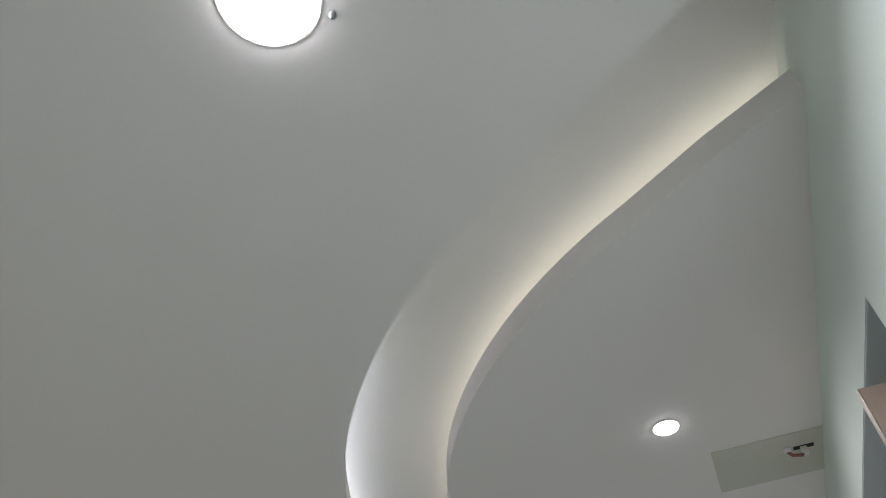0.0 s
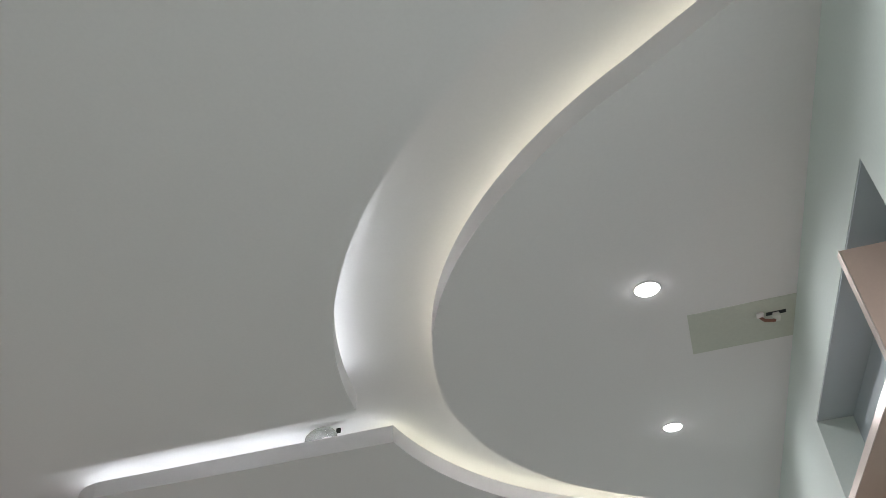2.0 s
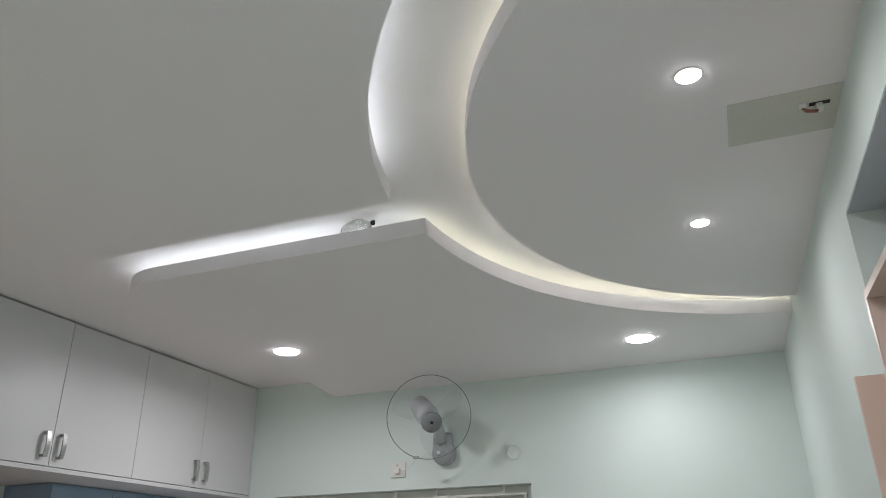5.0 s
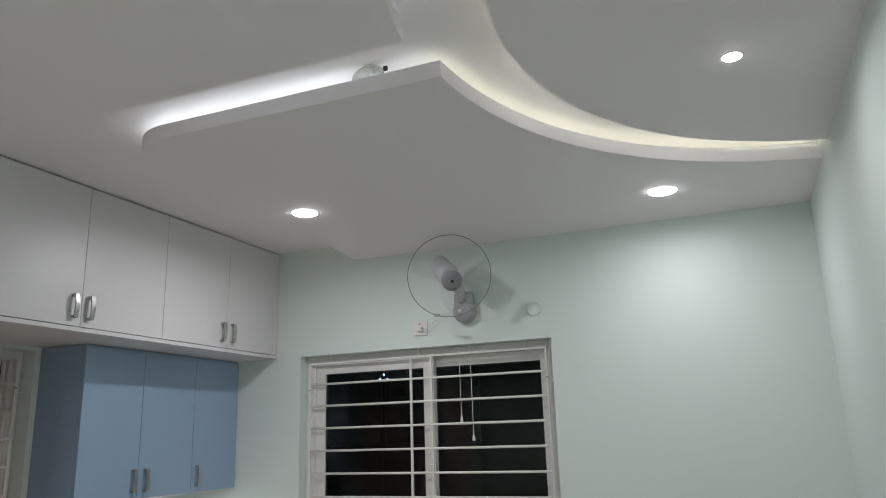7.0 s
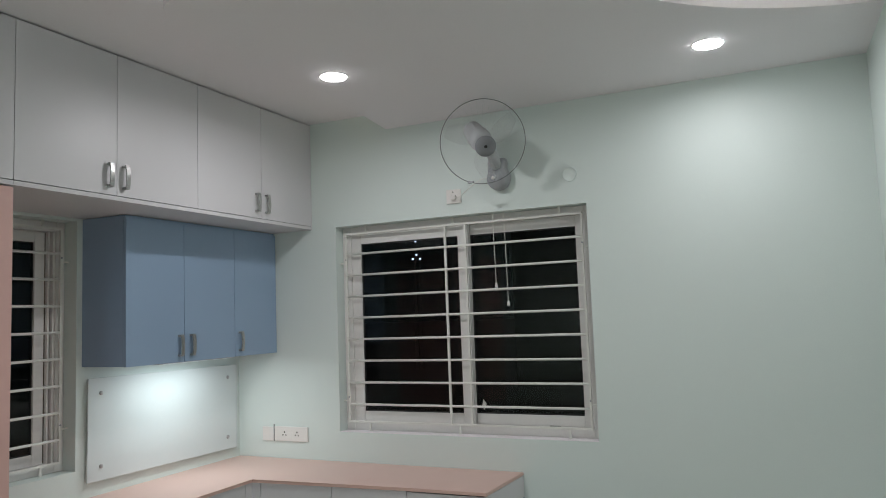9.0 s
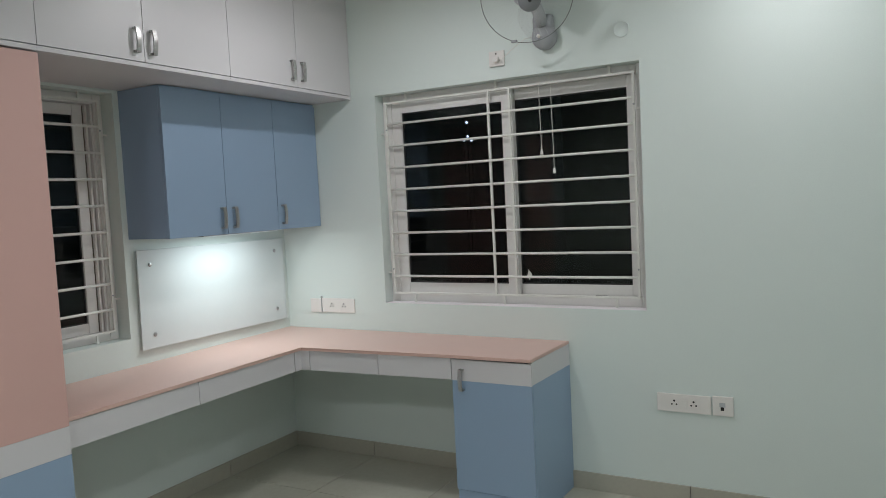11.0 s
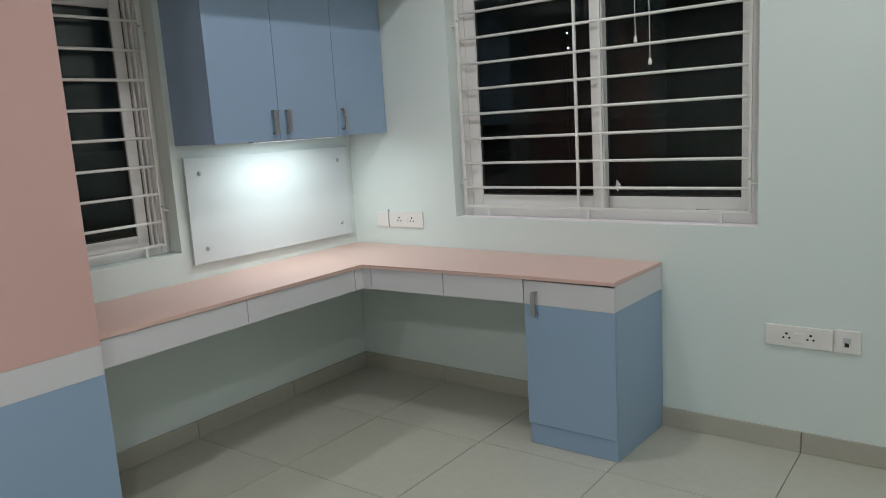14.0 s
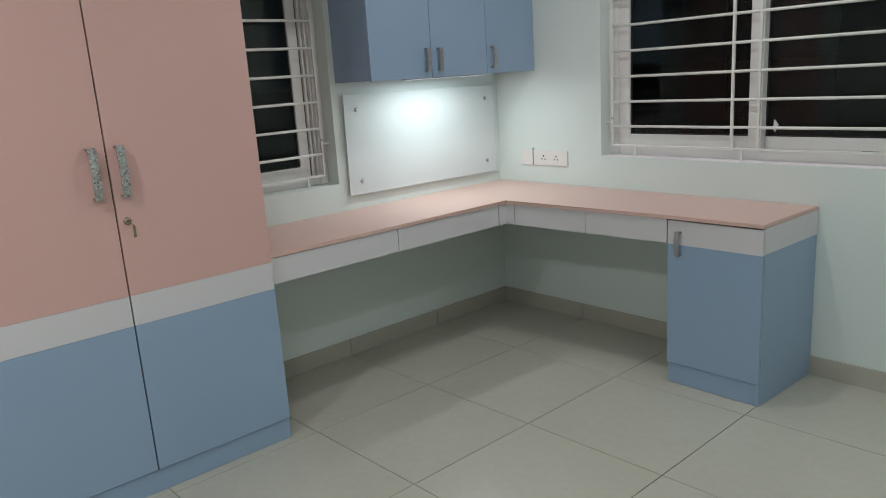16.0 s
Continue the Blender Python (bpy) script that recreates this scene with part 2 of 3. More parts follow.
# ---- structure ----
WIN_B = (-2.624, -1.122, 0.926, 2.115)
WIN_L = (2.29, 2.988, 0.898, 2.098)
NICHE = (1.26, 2.19, 1.30, 2.478)
tagged(wall_with_holes("wall_north", "y", YB, 0.2, XL - 0.2, XR + 0.2, -0.05, 2.95, [WIN_B], M_WALL), "pale mint painted wall with a barred window", "wall")
tagged(wall_with_holes("wall_west", "x", XL, -0.2, YF, YB, -0.05, 2.95, [WIN_L], M_WALL), "pale mint painted wall behind the cabinets", "wall")
east = wall_with_holes("wall_east", "x", XR, 0.085, YF - 0.1, YB, -0.05, 2.95, [NICHE], M_WALL)
tagged(east, "pale mint painted wall with a shallow niche", "wall")
east.matrix_world = SLANT
core = tagged(part("wall_east_core", box((XR + 0.085, YF - 0.1, -0.05), (XR + 0.25, YB + 0.1, 2.95)), M_WALL), "painted back of the wall niche", "wall", kind="structure")
core.matrix_world = SLANT
# added panels darken soffit and back, as the shade there does
for name, a, b, m in (("trim_soffit", (XR + 0.001, 1.261, 2.474), (XR + 0.084, 2.189, 2.4775), M_NICHE_SHADE), ("trim_back", (XR + 0.080, 1.261, 1.301), (XR + 0.0845, 2.189, 2.4735), M_NICHE_SHADE)):
    lining = tagged(part(name, box(a, b), m), "thin blue-grey panel in the wall niche, coloured darker for its shade", "trim", kind="structure")
    lining.matrix_world = SLANT
tagged(part("wall_south", box((XL - 0.2, YF - 0.15, -0.05), (XR + 0.4, YF, 2.95)), M_WALL), "plain pale mint painted wall", "wall", kind="structure")
tagged(part("ceiling", box((XL - 0.2, YF - 0.15, ZBASE), (XR + 0.4, YB + 0.2, 2.95)), M_CEIL), "white painted base ceiling", "ceiling", kind="structure")
floor = tagged(part("floor", box((XL, YF, -0.06), (XR + 0.09, YB, -0.004)), M_GROUT), "glossy beige floor tiles with thin grey joints", "floor", kind="structure")


def ceiling_panel(outline, edge, label, breaks=()):
    """A dropped gypsum panel: a slab, a lip along its free edge and the riser behind the trough, left open at breaks."""
    bm = prism(outline, ZRIM, ZRIM + 0.012)
    ribbon(edge, 0.0, 0.014, ZRIM + 0.012, ZLIP, bm)
    for lo, hi in breaks or ((None, None),):
        ribbon(edge, 0.10, 0.112, ZRIM + 0.012, ZBASE - 0.001, bm, lo, hi)
    return tagged(part("ceiling_panel", bm, M_CEIL), label, "ceiling panel", kind="structure")


# half-round panel by the east wall; its edge runs with the panel on its left
RC, RR = (0.463, 2.198), 1.167
XE = XR + 0.06  # panels run a little into the east wall
half = math.degrees(math.acos((XE - RC[0]) / RR))
near = 360 - math.degrees(math.acos((-0.07 - RC[0]) / RR))
edge_r = arc(*RC, RR, half, near, 60) + [(0.07, 1.079), (0.195, 1.018), (XE + 0.02, 0.999)]
ceiling_panel(edge_r, edge_r, "half-round dropped gypsum ceiling panel, matt white")

# window-side panel: curved edge, pointed tip, straight edge, rounded corner
PC, PR = (0.428, 2.200), 1.355
a0 = math.degrees(math.acos((XE - PC[0]) / PR))
curve_p = arc(*PC, PR, a0, 177.26, 40)
corner_p = arc(-1.96, 2.265 + 0.215, 0.215, 270, 180, 12)
edge_p = curve_p + [(-1.12, 2.265)] + corner_p + [(-2.168, 3.40), (-2.266, YB)]
tip = 3 + len(corner_p)
ceiling_panel(edge_p + [(XE, YB)], edge_p[::-1], "dropped gypsum ceiling panel with pointed tip and rounded corner", ((None, tip), (tip + 6, None)))

# camera-side panel: long curve from the east wall, corner, straight edge
LC, LR = (0.504, 2.267), 1.460
b0 = math.degrees(math.acos((-0.24 - LC[0]) / LR))
curve_l = [(XE + 0.02, 0.742), (-0.02, 0.878)] + [p for p in arc(*LC, LR, 360 - b0, 180, 48) if p[1] < 2.03]
corner_l = arc(-1.92, 2.038 - 0.10, 0.10, 90, 180, 8)
edge_l = curve_l + [(-0.94, 2.038)] + corner_l + [(-2.02, YF)]
ceiling_panel(edge_l + [(XE + 0.02, YF)], edge_l, "large dropped gypsum ceiling panel, matt white")


def led_strip(pts, d, mat, label, lo=None, hi=None):
    ob = part("led_strip", ribbon(pts, d, d + 0.008, ZLIP - 0.005, ZLIP + 0.003, None, lo, hi), mat)
    tagged(ob, label, "light strip", "cove lights")
    part("backing", ribbon(pts, d - 0.001, d + 0.009, ZRIM + 0.012, ZLIP - 0.0052, None, lo, hi), M_CEIL, ob, "plaster ledge under the strip")





# ---- ceiling lamps ----
def downlight(x, y, r, watts, label, spread=165, dome=1.0):
    ob = thing("downlight", (x, y, ZRIM), label, "ceiling light", "round ceiling lights")
    part("trim_ring", lathe([(r * 0.99, 0.0), (r * 1.0, -0.0015), (r * 1.05, -0.002), (r * 1.08, -0.0008), (r * 1.08, 0.0)], pose(x, y, ZRIM)), M_SOCKET, ob, "white trim ring", True)
    part("diffuser", lathe([(r * 0.98, -0.0005), (r * 1.0, -0.035 * r), (r * 0.92, -0.10 * r * dome), (r * 0.72, -0.16 * r * dome), (0, -0.20 * r * dome)], pose(x, y, ZRIM)), M_LAMP, ob, "glowing white domed diffuser")
    area_lamp("downlight_beam", (x, y, ZRIM - 0.21 * r * dome - 0.002), r * 2.0, watts, LAMP_COLOR).data.spread = radians(spread)


downlight(-2.003, 3.215, 0.058, LAMP_WATTS, "round white ceiling light, switched on", 178)
downlight(-0.459, 3.665, 0.060, 0.44 * LAMP_WATTS, "round white ceiling light, switched on", 172)
downlight(-0.395, 0.622, 0.060, REAR_WATTS, "round white ceiling light, switched on")
# unseen lamp, added as the last one's mirror to light the room's rear
downlight(-1.80, 0.40, 0.060, REAR_WATTS, "round white ceiling light, switched on")
downlight(-0.123, 1.751, 0.0265, SPOT_WATTS, "small round ceiling spot, switched on", 165, 1.3)
downlight(-0.140, 2.512, 0.0265, SPOT_WATTS, "small round ceiling spot, switched on", 165, 1.3)

run_p = edge_p[::-1]  # west side, corner, straight edge, tip, curve
led_strip(run_p, 0.042, M_STRIP_SOFT, "warm white light strip along a curved ceiling edge", tip, -1)
led_strip(corner_p[::-1] + [(-1.26, 2.265)], 0.042, M_STRIP_EVEN, "cool white light strip along a straight ceiling edge")
led_strip([(-1.25, 2.265), (-0.98, 2.265)], 0.042, M_STRIP_DIM, "dim cool light strip beside the coil")
led_strip([(-2.262, 4.14), (-2.188, 3.55)], 0.042, M_STRIP_SOFT, "short warm light strip by the window wall")
led_strip(edge_r[30:], 0.042, M_STRIP_WARM, "warm white light strip round the half-round panel")
led_strip(edge_r[1:30], 0.042, M_STRIP_PALE, "pale white light strip round the half-round panel")
led_strip([p for p in curve_l if p[1] > 1.32][:-2], 0.042, M_STRIP_COOL, "cool white light strip on the curved ceiling edge")
# run on unseen to the wall, added to brighten the half-round panel's lip
led_strip([p for p in curve_l[1:] if p[1] < 1.33], 0.042, M_STRIP_LOW, "dim warm end of the strip, run on unseen to light the facing lip")
# added behind the lip, out of view, to even out the trough's glow
led_strip([(-1.02, 2.038), (-1.90, 2.038)], 0.042, M_STRIP_DIM, "unseen dim strip added to brighten the straight trough")

# a loose coil of light strip lies in the trough
coil = thing("strip_coil", (-1.17, 2.295, ZRIM + 0.012), "loose coil of clear light strip in the ceiling trough", "light strip")
for k in range(9):
    pts = [(-1.17 + (0.052 - 0.002 * k) * math.cos(a), 2.276 + 0.0045 * k, 2.716 + (0.033 - 0.0012 * k) * math.sin(a)) for a in [2 * math.pi * i / 28 for i in range(28)]]
    part("turn", tube(pts, 0.0036, 6, closed=True), M_COIL, coil, "", True)
part("connector", box((-1.124, 2.283, 2.727), (-1.108, 2.290, 2.744), 0.004), M_GASKET, coil, "black plug")

# a square of bare putty with a wiring hole, by the east wall
patch = thing("ceiling_patch", (0.05, 1.99, ZRIM), "unpainted rectangular putty patch on the ceiling", "ceiling patch")
bm = box((-0.050, 1.896, ZRIM - 0.0012), (XR + 0.05, 2.086, ZRIM))
part("putty", bm, M_PATCH, patch)
part("hole", box((0.122, 1.955, ZRIM - 0.002), (0.165, 1.969, ZRIM - 0.0005)), M_DARK, patch, "dark ragged wiring hole")
part("chip", box((0.100, 1.946, ZRIM - 0.008), (0.116, 1.964, ZRIM - 0.001), 0.003), M_CEIL, patch, "broken plaster chip")
part("wire", tube([(0.105, 1.965, ZRIM), (0.115, 1.962, ZRIM - 0.016), (0.135, 1.967, ZRIM - 0.018), (0.145, 1.972, ZRIM)], 0.004, 8), material("brown_wire", (0.25, 0.10, 0.07), 0.5), patch, "brown cable end", True)
part("clip", box((0.135, 1.958, ZRIM - 0.016), (0.150, 1.978, ZRIM - 0.001), 0.003), M_SOCKET, patch, "white cable clip")
hook = lathe([(0.004, 0), (0.005, -0.006), (0.002, -0.012), (0, -0.013)], pose(-0.335, 0.67, ZRIM))
tagged(part("ceiling_screw", hook, M_HUB, None, "", True), "small dark screw in the ceiling", "screw")


# ---- windows ----
def grille(name, place, plane, u0, u1, z0, z1, bars, posts, lugs, axis):
    """A painted safety grille across a window opening."""
    def at(u, d, z):
        return (u, plane + d, z) if axis == "y" else (plane - d, u, z)
    g = thing(name, place, "white painted steel safety grille in a window opening", "window grille", "window grilles")
    for z in (z0, z1):
        part("rail", box(at(u0, -0.006, z - 0.006), at(u1, 0.006, z + 0.006), 0.002), M_BAR, g)
    for u in (u0, u1):
        part("side_post", box(at(u - 0.006, -0.0065, z0 - 0.007), at(u + 0.006, 0.0065, z1 + 0.007), 0.002), M_BAR, g)
    for u in posts:
        part("post", box(at(u - 0.006, -0.007, z0 - 0.008), at(u + 0.006, 0.007, z1 + 0.008), 0.002), M_BAR, g)
    for z in bars:
        part("bar", tube([at(u0, 0, z), at(u1, 0, z)], 0.0068, 8), M_BAR, g, "", True)
    for a, b in lugs:
        if abs(a[1] - b[1]) < 1e-6:
            e = u0 if abs(a[0] - u0) < 0.05 else u1
            part("screw", lathe([(0.005, 0), (0.004, 0.003), (0, 0.004)], (pose(e, plane - 0.0065, a[1] + 0.02, 90, 0, 0) if axis == "y" else pose(plane + 0.0065, e, a[1] + 0.02, 0, 90, 0)), 8), M_GREY, g, "small dark fixing screw")
        part("lug", box(at(a[0] - 0.006, -0.004, a[1] - 0.004), at(b[0] + 0.006, 0.004, b[1] + 0.004), 0.001), M_BAR, g)
    return g


bars = [1.952 - 0.1247 * i for i in range(8)]
lugs = [((u, 2.072), (u, 2.113)) for u in (-2.45, -1.89, -1.28)] + [((u, 0.928), (u, 0.98)) for u in (-2.45, -1.89, -1.28)]
lugs += [((-2.622, z), (-2.585, z)) for z in (1.90, 1.10)] + [((-1.165, z), (-1.122, z)) for z in (1.90, 1.10)]
grille("window_grille", (-1.88, 4.20, 0.935), 4.20, -2.585, -1.165, 0.98, 2.072, bars, (-1.938, -1.815), lugs, "y")
bars_l = [1.94 - 0.127 * i for i in range(8)]
grille("window_grille", (-3.42, 2.63, 0.902), -3.42, 2.31, 2.947, 0.945, 2.06, bars_l, (), [((2.85, 0.902), (2.85, 0.945)), ((2.85, 2.06), (2.85, 2.096)), ((2.947, 1.90), (2.986, 1.90)), ((2.947, 1.10), (2.986, 1.10))], "x")


def sash(parent, axis, plane, u0, u1, z0, z1, w, label):
    """A sliding sash: a mitred-looking frame with gasket and pane."""
    def at(u, d, z):
        return (u, plane + d, z) if axis == "y" else (plane - d, u, z)
    bm = box(at(u0, 0, z0), at(u0 + w, 0.032, z1), 0.003)
    box(at(u1 - w, 0, z0), at(u1, 0.032, z1), 0.003, bm)
    box(at(u0 + w, 0.001, z0), at(u1 - w, 0.031, z0 + w), 0.003, bm)
    box(at(u0 + w, 0.001, z1 - w), at(u1 - w, 0.031, z1), 0.003, bm)
    s = part("window_frame", bm, M_UPVC, parent, label)
    g = bmesh.new()
    for p, q in (((u0 + w, z0 + w), (u0 + w + 0.006, z1 - w)), ((u1 - w - 0.006, z0 + w), (u1 - w, z1 - w)), ((u0 + w, z0 + w), (u1 - w, z0 + w + 0.006)), ((u0 + w, z1 - w - 0.006), (u1 - w, z1 - w))):
        box(at(p[0], 0.010, p[1]), at(q[0], 0.022, q[1]), bm=g)
    part("gasket", g, M_GASKET, s, "black rubber gasket")
    pane = part("pane", box(at(u0 + w - 0.004, 0.014, z0 + w - 0.004), at(u1 - w + 0.004, 0.019, z1 - w + 0.004)), M_GLASS, s, "dark night-time glass pane")
    pane.visible_shadow = False
    return s


win = thing("window_1", (-1.86, 4.24, 0.935), "white two-pane sliding window, dark outside", "window", kind="structure")
bm = bmesh.new()
for a, b in (((-2.623, 4.225, 0.927), (-2.566, 4.31, 2.114)), ((-1.159, 4.225, 0.927), (-1.123, 4.31, 2.114)), ((-2.566, 4.226, 0.927), (-1.159, 4.309, 0.975)), ((-2.566, 4.226, 2.073), (-1.159, 4.309, 2.114))):
    box(a, b, 0.003, bm)
part("outer_frame", bm, M_UPVC, win, "white window frame with sliding track")
sash(win, "y", 4.232, -2.566, -1.815, 0.975, 2.073, 0.062, "white sliding sash")
sash(win, "y", 4.268, -1.875, -1.159, 0.975, 2.073, 0.058, "white sliding sash")
bm = bmesh.new()
tag = [bm.verts.new(p) for p in ((-1.788, 4.279, 1.073), (-1.776, 4.272, 1.112), (-1.758, 4.278, 1.086), (-1.772, 4.274, 1.052), (-1.775, 4.266, 1.082))]
for i in range(4):
    bm.faces.new((tag[i], tag[(i + 1) % 4], tag[4]))
bm.faces.new((tag[3], tag[2], tag[1], tag[0]))
part("sticker_scrap", bm, M_CORD, win, "torn white scrap stuck to the glass")
# the highlight streak on the rail, modelled as a thin chrome strip
part("rail_highlight", box((-1.406, 4.2655, 0.9762), (-1.345, 4.2678, 0.9812), 0.0008), M_CHROME, win, "thin bright strip that draws a highlight on the bottom rail")
part("window_sill", box((-2.622, YB + 0.004, 0.9265), (-1.124, 4.224, 0.9295)), M_CEIL, win, "white painted sill")

winl = thing("window_2", (-3.46, 2.63, 0.905), "white sliding window beside the wardrobe, dark outside", "window", kind="structure")
bm = bmesh.new()
for a, b in (((-3.445, 2.291, 0.901), (-3.53, 2.325, 2.089)), ((-3.445, 2.94, 0.899), (-3.53, 2.987, 2.097)), ((-3.446, 2.325, 0.899), (-3.529, 2.94, 0.94)), ((-3.446, 2.325, 2.05), (-3.529, 2.94, 2.097))):
    box(a, b, 0.003, bm)
part("outer_frame", bm, M_UPVC, winl, "white window frame with sliding track")
sash(winl, "x", -3.490, 2.326, 2.912, 0.941, 2.049, 0.052, "white sliding sash")
part("track", box((-3.452, 2.929, 0.942), (-3.470, 2.9395, 2.048), 0.001), M_UPVC, winl, "upright sliding track")
part("track", box((-3.472, 2.9165, 0.942), (-3.490, 2.9265, 2.048), 0.001), M_UPVC, winl, "upright sliding track")
part("brush_seal", box((-3.505, 2.9125, 0.942), (-3.520, 2.9395, 2.048)), M_SEAL, winl, "brown brush seal")

for x, zend in ((-1.636, 1.716), (-1.572, 1.618)):
    cord = thing("pull_cord", (x, 4.178, 2.113), "thin white pull cord with a small end weight", "pull cord", "pull cords")
    part("string", tube([(x - 0.006, 4.178, 2.113), (x - 0.003, 4.178, 1.95), (x, 4.178, zend + 0.02)], 0.0016, 6), M_CORD, cord)
    part("weight", lathe([(0.002, 0.028), (0.006, 0.024), (0.0085, 0.004), (0.007, 0), (0, 0)], pose(x, 4.178, zend - 0.006), 14), M_SOCKET, cord, "white plastic end weight", True)

# ---- fitted furniture ----
def pull_handle(parent, axis, face, u, z0, z1, mat=None, width=0.02, reach=0.03):
    """A flat bow handle that stands off a door's face."""
    mat = mat or M_SHELL
    def at(d, du, z):
        return (face + d, u + du, z) if axis == "x" else (u + du, face - d, z)
    bm = bmesh.new()
    h, n = width / 2, 10
    rows = []
    for i in range(n + 1):
        s = i / n
        d = reach * (0.78 + 0.22 * math.sin(math.pi * s))
        z = z0 + (z1 - z0) * s
        rows.append([bm.verts.new(at(dd, du, z)) for dd, du in ((d, -h), (d, h), (d - 0.006, h), (d - 0.006, -h))])
    for a, b in zip(rows, rows[1:]):
        for k in range(4):
            bm.faces.new((a[k], a[(k + 1) % 4], b[(k + 1) % 4], b[k]))
    bm.faces.new(rows[0])
    bm.faces.new(rows[-1][::-1])
    for z in (z0, z1 - 0.010):
        box(at(0, -h, z), at(reach * 0.78, h, z + 0.010), 0.0015, bm)
    return part("handle", bm, mat, parent, "patterned metal bow handle with shell inlay")


# overhead units
LOFT_X, LOFT_Z = -2.79, 2.112
doors = [(1.80, 2.2625), (2.265, 2.7255), (2.728, 3.2025), (3.205, 3.682), (3.6845, 4.140)]


def loft_unit(spans, handles):
    y0, y1 = spans[0][0] - 0.0015, spans[-1][1] + 0.0015
    u = thing("overhead_cabinet", (XL + 0.002, y0, LOFT_Z), "white laminate overhead cabinet fixed under the ceiling", "cabinet", "overhead cabinets")
    body = box((XL + 0.002, y0 + 0.0005, LOFT_Z), (LOFT_X - 0.019, y1 - 0.0005, ZBASE - 0.002))
    box((LOFT_X - 0.019, y0 + 0.0005, LOFT_Z), (LOFT_X, y1 - 0.0005, LOFT_Z + 0.018), 0.001, body)
    part("body", body, M_WHITE, u)
    # shade in the door gaps, put in as a near-black sheet
    part("gap_shade", box((LOFT_X - 0.018, y0 + 0.001, LOFT_Z + 0.0185), (LOFT_X - 0.010, y1 - 0.001, ZBASE - 0.003)), M_DARK, u, "near-black backing that paints the shade in the door gaps")
    for (a, b), hy in zip(spans, handles):
        d = part("door", box((LOFT_X - 0.017, a, LOFT_Z + 0.021), (LOFT_X + 0.001, b, ZBASE - 0.007), 0.0012), M_WHITE, u, "white laminate door")
        if hy:
            pull_handle(d, "x", LOFT_X + 0.001, hy, 2.164, 2.267)


loft_unit(doors[1:3], (2.682, 2.764))
loft_unit(doors[3:5], (3.638, 3.718))
loft_unit(doors[0:1], (None,))
tagged(part("trim", box((XL + 0.002, 4.1425, LOFT_Z), (LOFT_X, YB - 0.001, ZBASE - 0.002)), M_WHITE), "white filler strip between cabinet and wall", "trim", kind="structure")

# blue wall cabinet
BX, BZ0, BZ1 = -3.062, 1.388, LOFT_Z - 0.003
wall_cab = thing("wall_cabinet", (XL + 0.002, 3.02, BZ0), "blue laminate three-door wall cabinet under the overhead cabinets", "cabinet")
part("body", box((XL + 0.002, 3.018, BZ0), (BX - 0.019, 4.140, BZ1), 0.001), M_BLUE, wall_cab)
# a near-black sheet paints the shade round these doors
part("gap_shade", box((BX - 0.0185, 3.022, BZ0 + 0.002), (BX - 0.012, 4.138, BZ1 - 0.017)), M_DARK, wall_cab, "near-black backing that paints the shade in the door gaps")
part("top_rail", box((BX - 0.0188, 3.0185, BZ1 - 0.0165), (BX - 0.006, 4.1395, BZ1 - 0.001)), M_BLUE, wall_cab, "blue rail over the doors")
for (a, b), hy in zip(((3.018, 3.388), (3.391, 3.772), (3.775, 4.145)), (3.354, 3.435, 3.812)):
    d = part("door", box((BX - 0.0175, a, BZ0 - 0.002), (BX, b, BZ1 - 0.014), 0.0012), M_BLUE, wall_cab, "blue laminate door")
    pull_handle(d, "x", BX, hy, 1.415, 1.525)

under = thing("under_cabinet_lamp", (-3.12, 3.5, BZ0), "slim lamp under the blue cabinet, switched on", "lamp")
part("housing", box((-3.120, 3.24, BZ0 - 0.0074), (-3.082, 3.80, BZ0 - 0.0005), 0.002), M_STEEL, under, "thin metal housing")
part("diffuser", box((-3.117, 3.26, BZ0 - 0.0079), (-3.086, 3.78, BZ0 - 0.0075)), M_TUBE, under, "glowing cool white diffuser")
beam = area_lamp("under_cabinet_beam", (-3.100, 3.52, BZ0 - 0.009), 0.03, SHELF_WATTS, (0.88, 0.98, 1.0), 0.44)
beam.rotation_euler = (0, 0, 0)

# glass board on four studs
board = thing("glass_board", (XL, 3.585, 0.832), "white back-painted glass writing board on metal studs", "writing board")
bm = box((XL + 0.012, 3.040, 0.826), (XL + 0.020, 4.105, 1.325), 0.002)
bmesh.ops.rotate(bm, verts=bm.verts, cent=(XL, 3.57, 1.07), matrix=Matrix.Rotation(radians(-0.55), 3, "X"))
part("pane", bm, M_BOARD, board)
for y, z in ((3.115, 1.254), (3.117, 0.8995), (4.024, 1.248), (4.021, 0.8935)):
    part("stud", lathe([(0.011, 0), (0.011, 0.022), (0.009, 0.025), (0, 0.026)], pose(XL + 0.0005, y, z, 0, 90, 0), 18), M_STEEL, board, "round metal stud", True)

# wardrobe
WX, WY0, WY1 = -2.795, 1.203, 2.268
ward = thing("wardrobe", (-3.08, 1.735, 0), "tall two-door wardrobe, pink over white over blue laminate", "wardrobe")
part("body", box((XL + 0.002, WY0 + 0.002, 0.085), (WX - 0.020, WY1, LOFT_Z - 0.003)), M_PINK, ward)
part("plinth", box((XL + 0.002, WY0 + 0.002, 0.001), (WX - 0.009, WY1, 0.0845), 0.001), M_BLUE, ward, "blue laminate plinth")
# near-black sheet: shade between doors and plinth, put into colour
part("gap_shade", box((WX - 0.0195, WY0 + 0.004, 0.0848), (WX - 0.012, WY1 - 0.002, LOFT_Z - 0.006)), M_DARK, ward, "near-black backing that paints the shade between the doors")
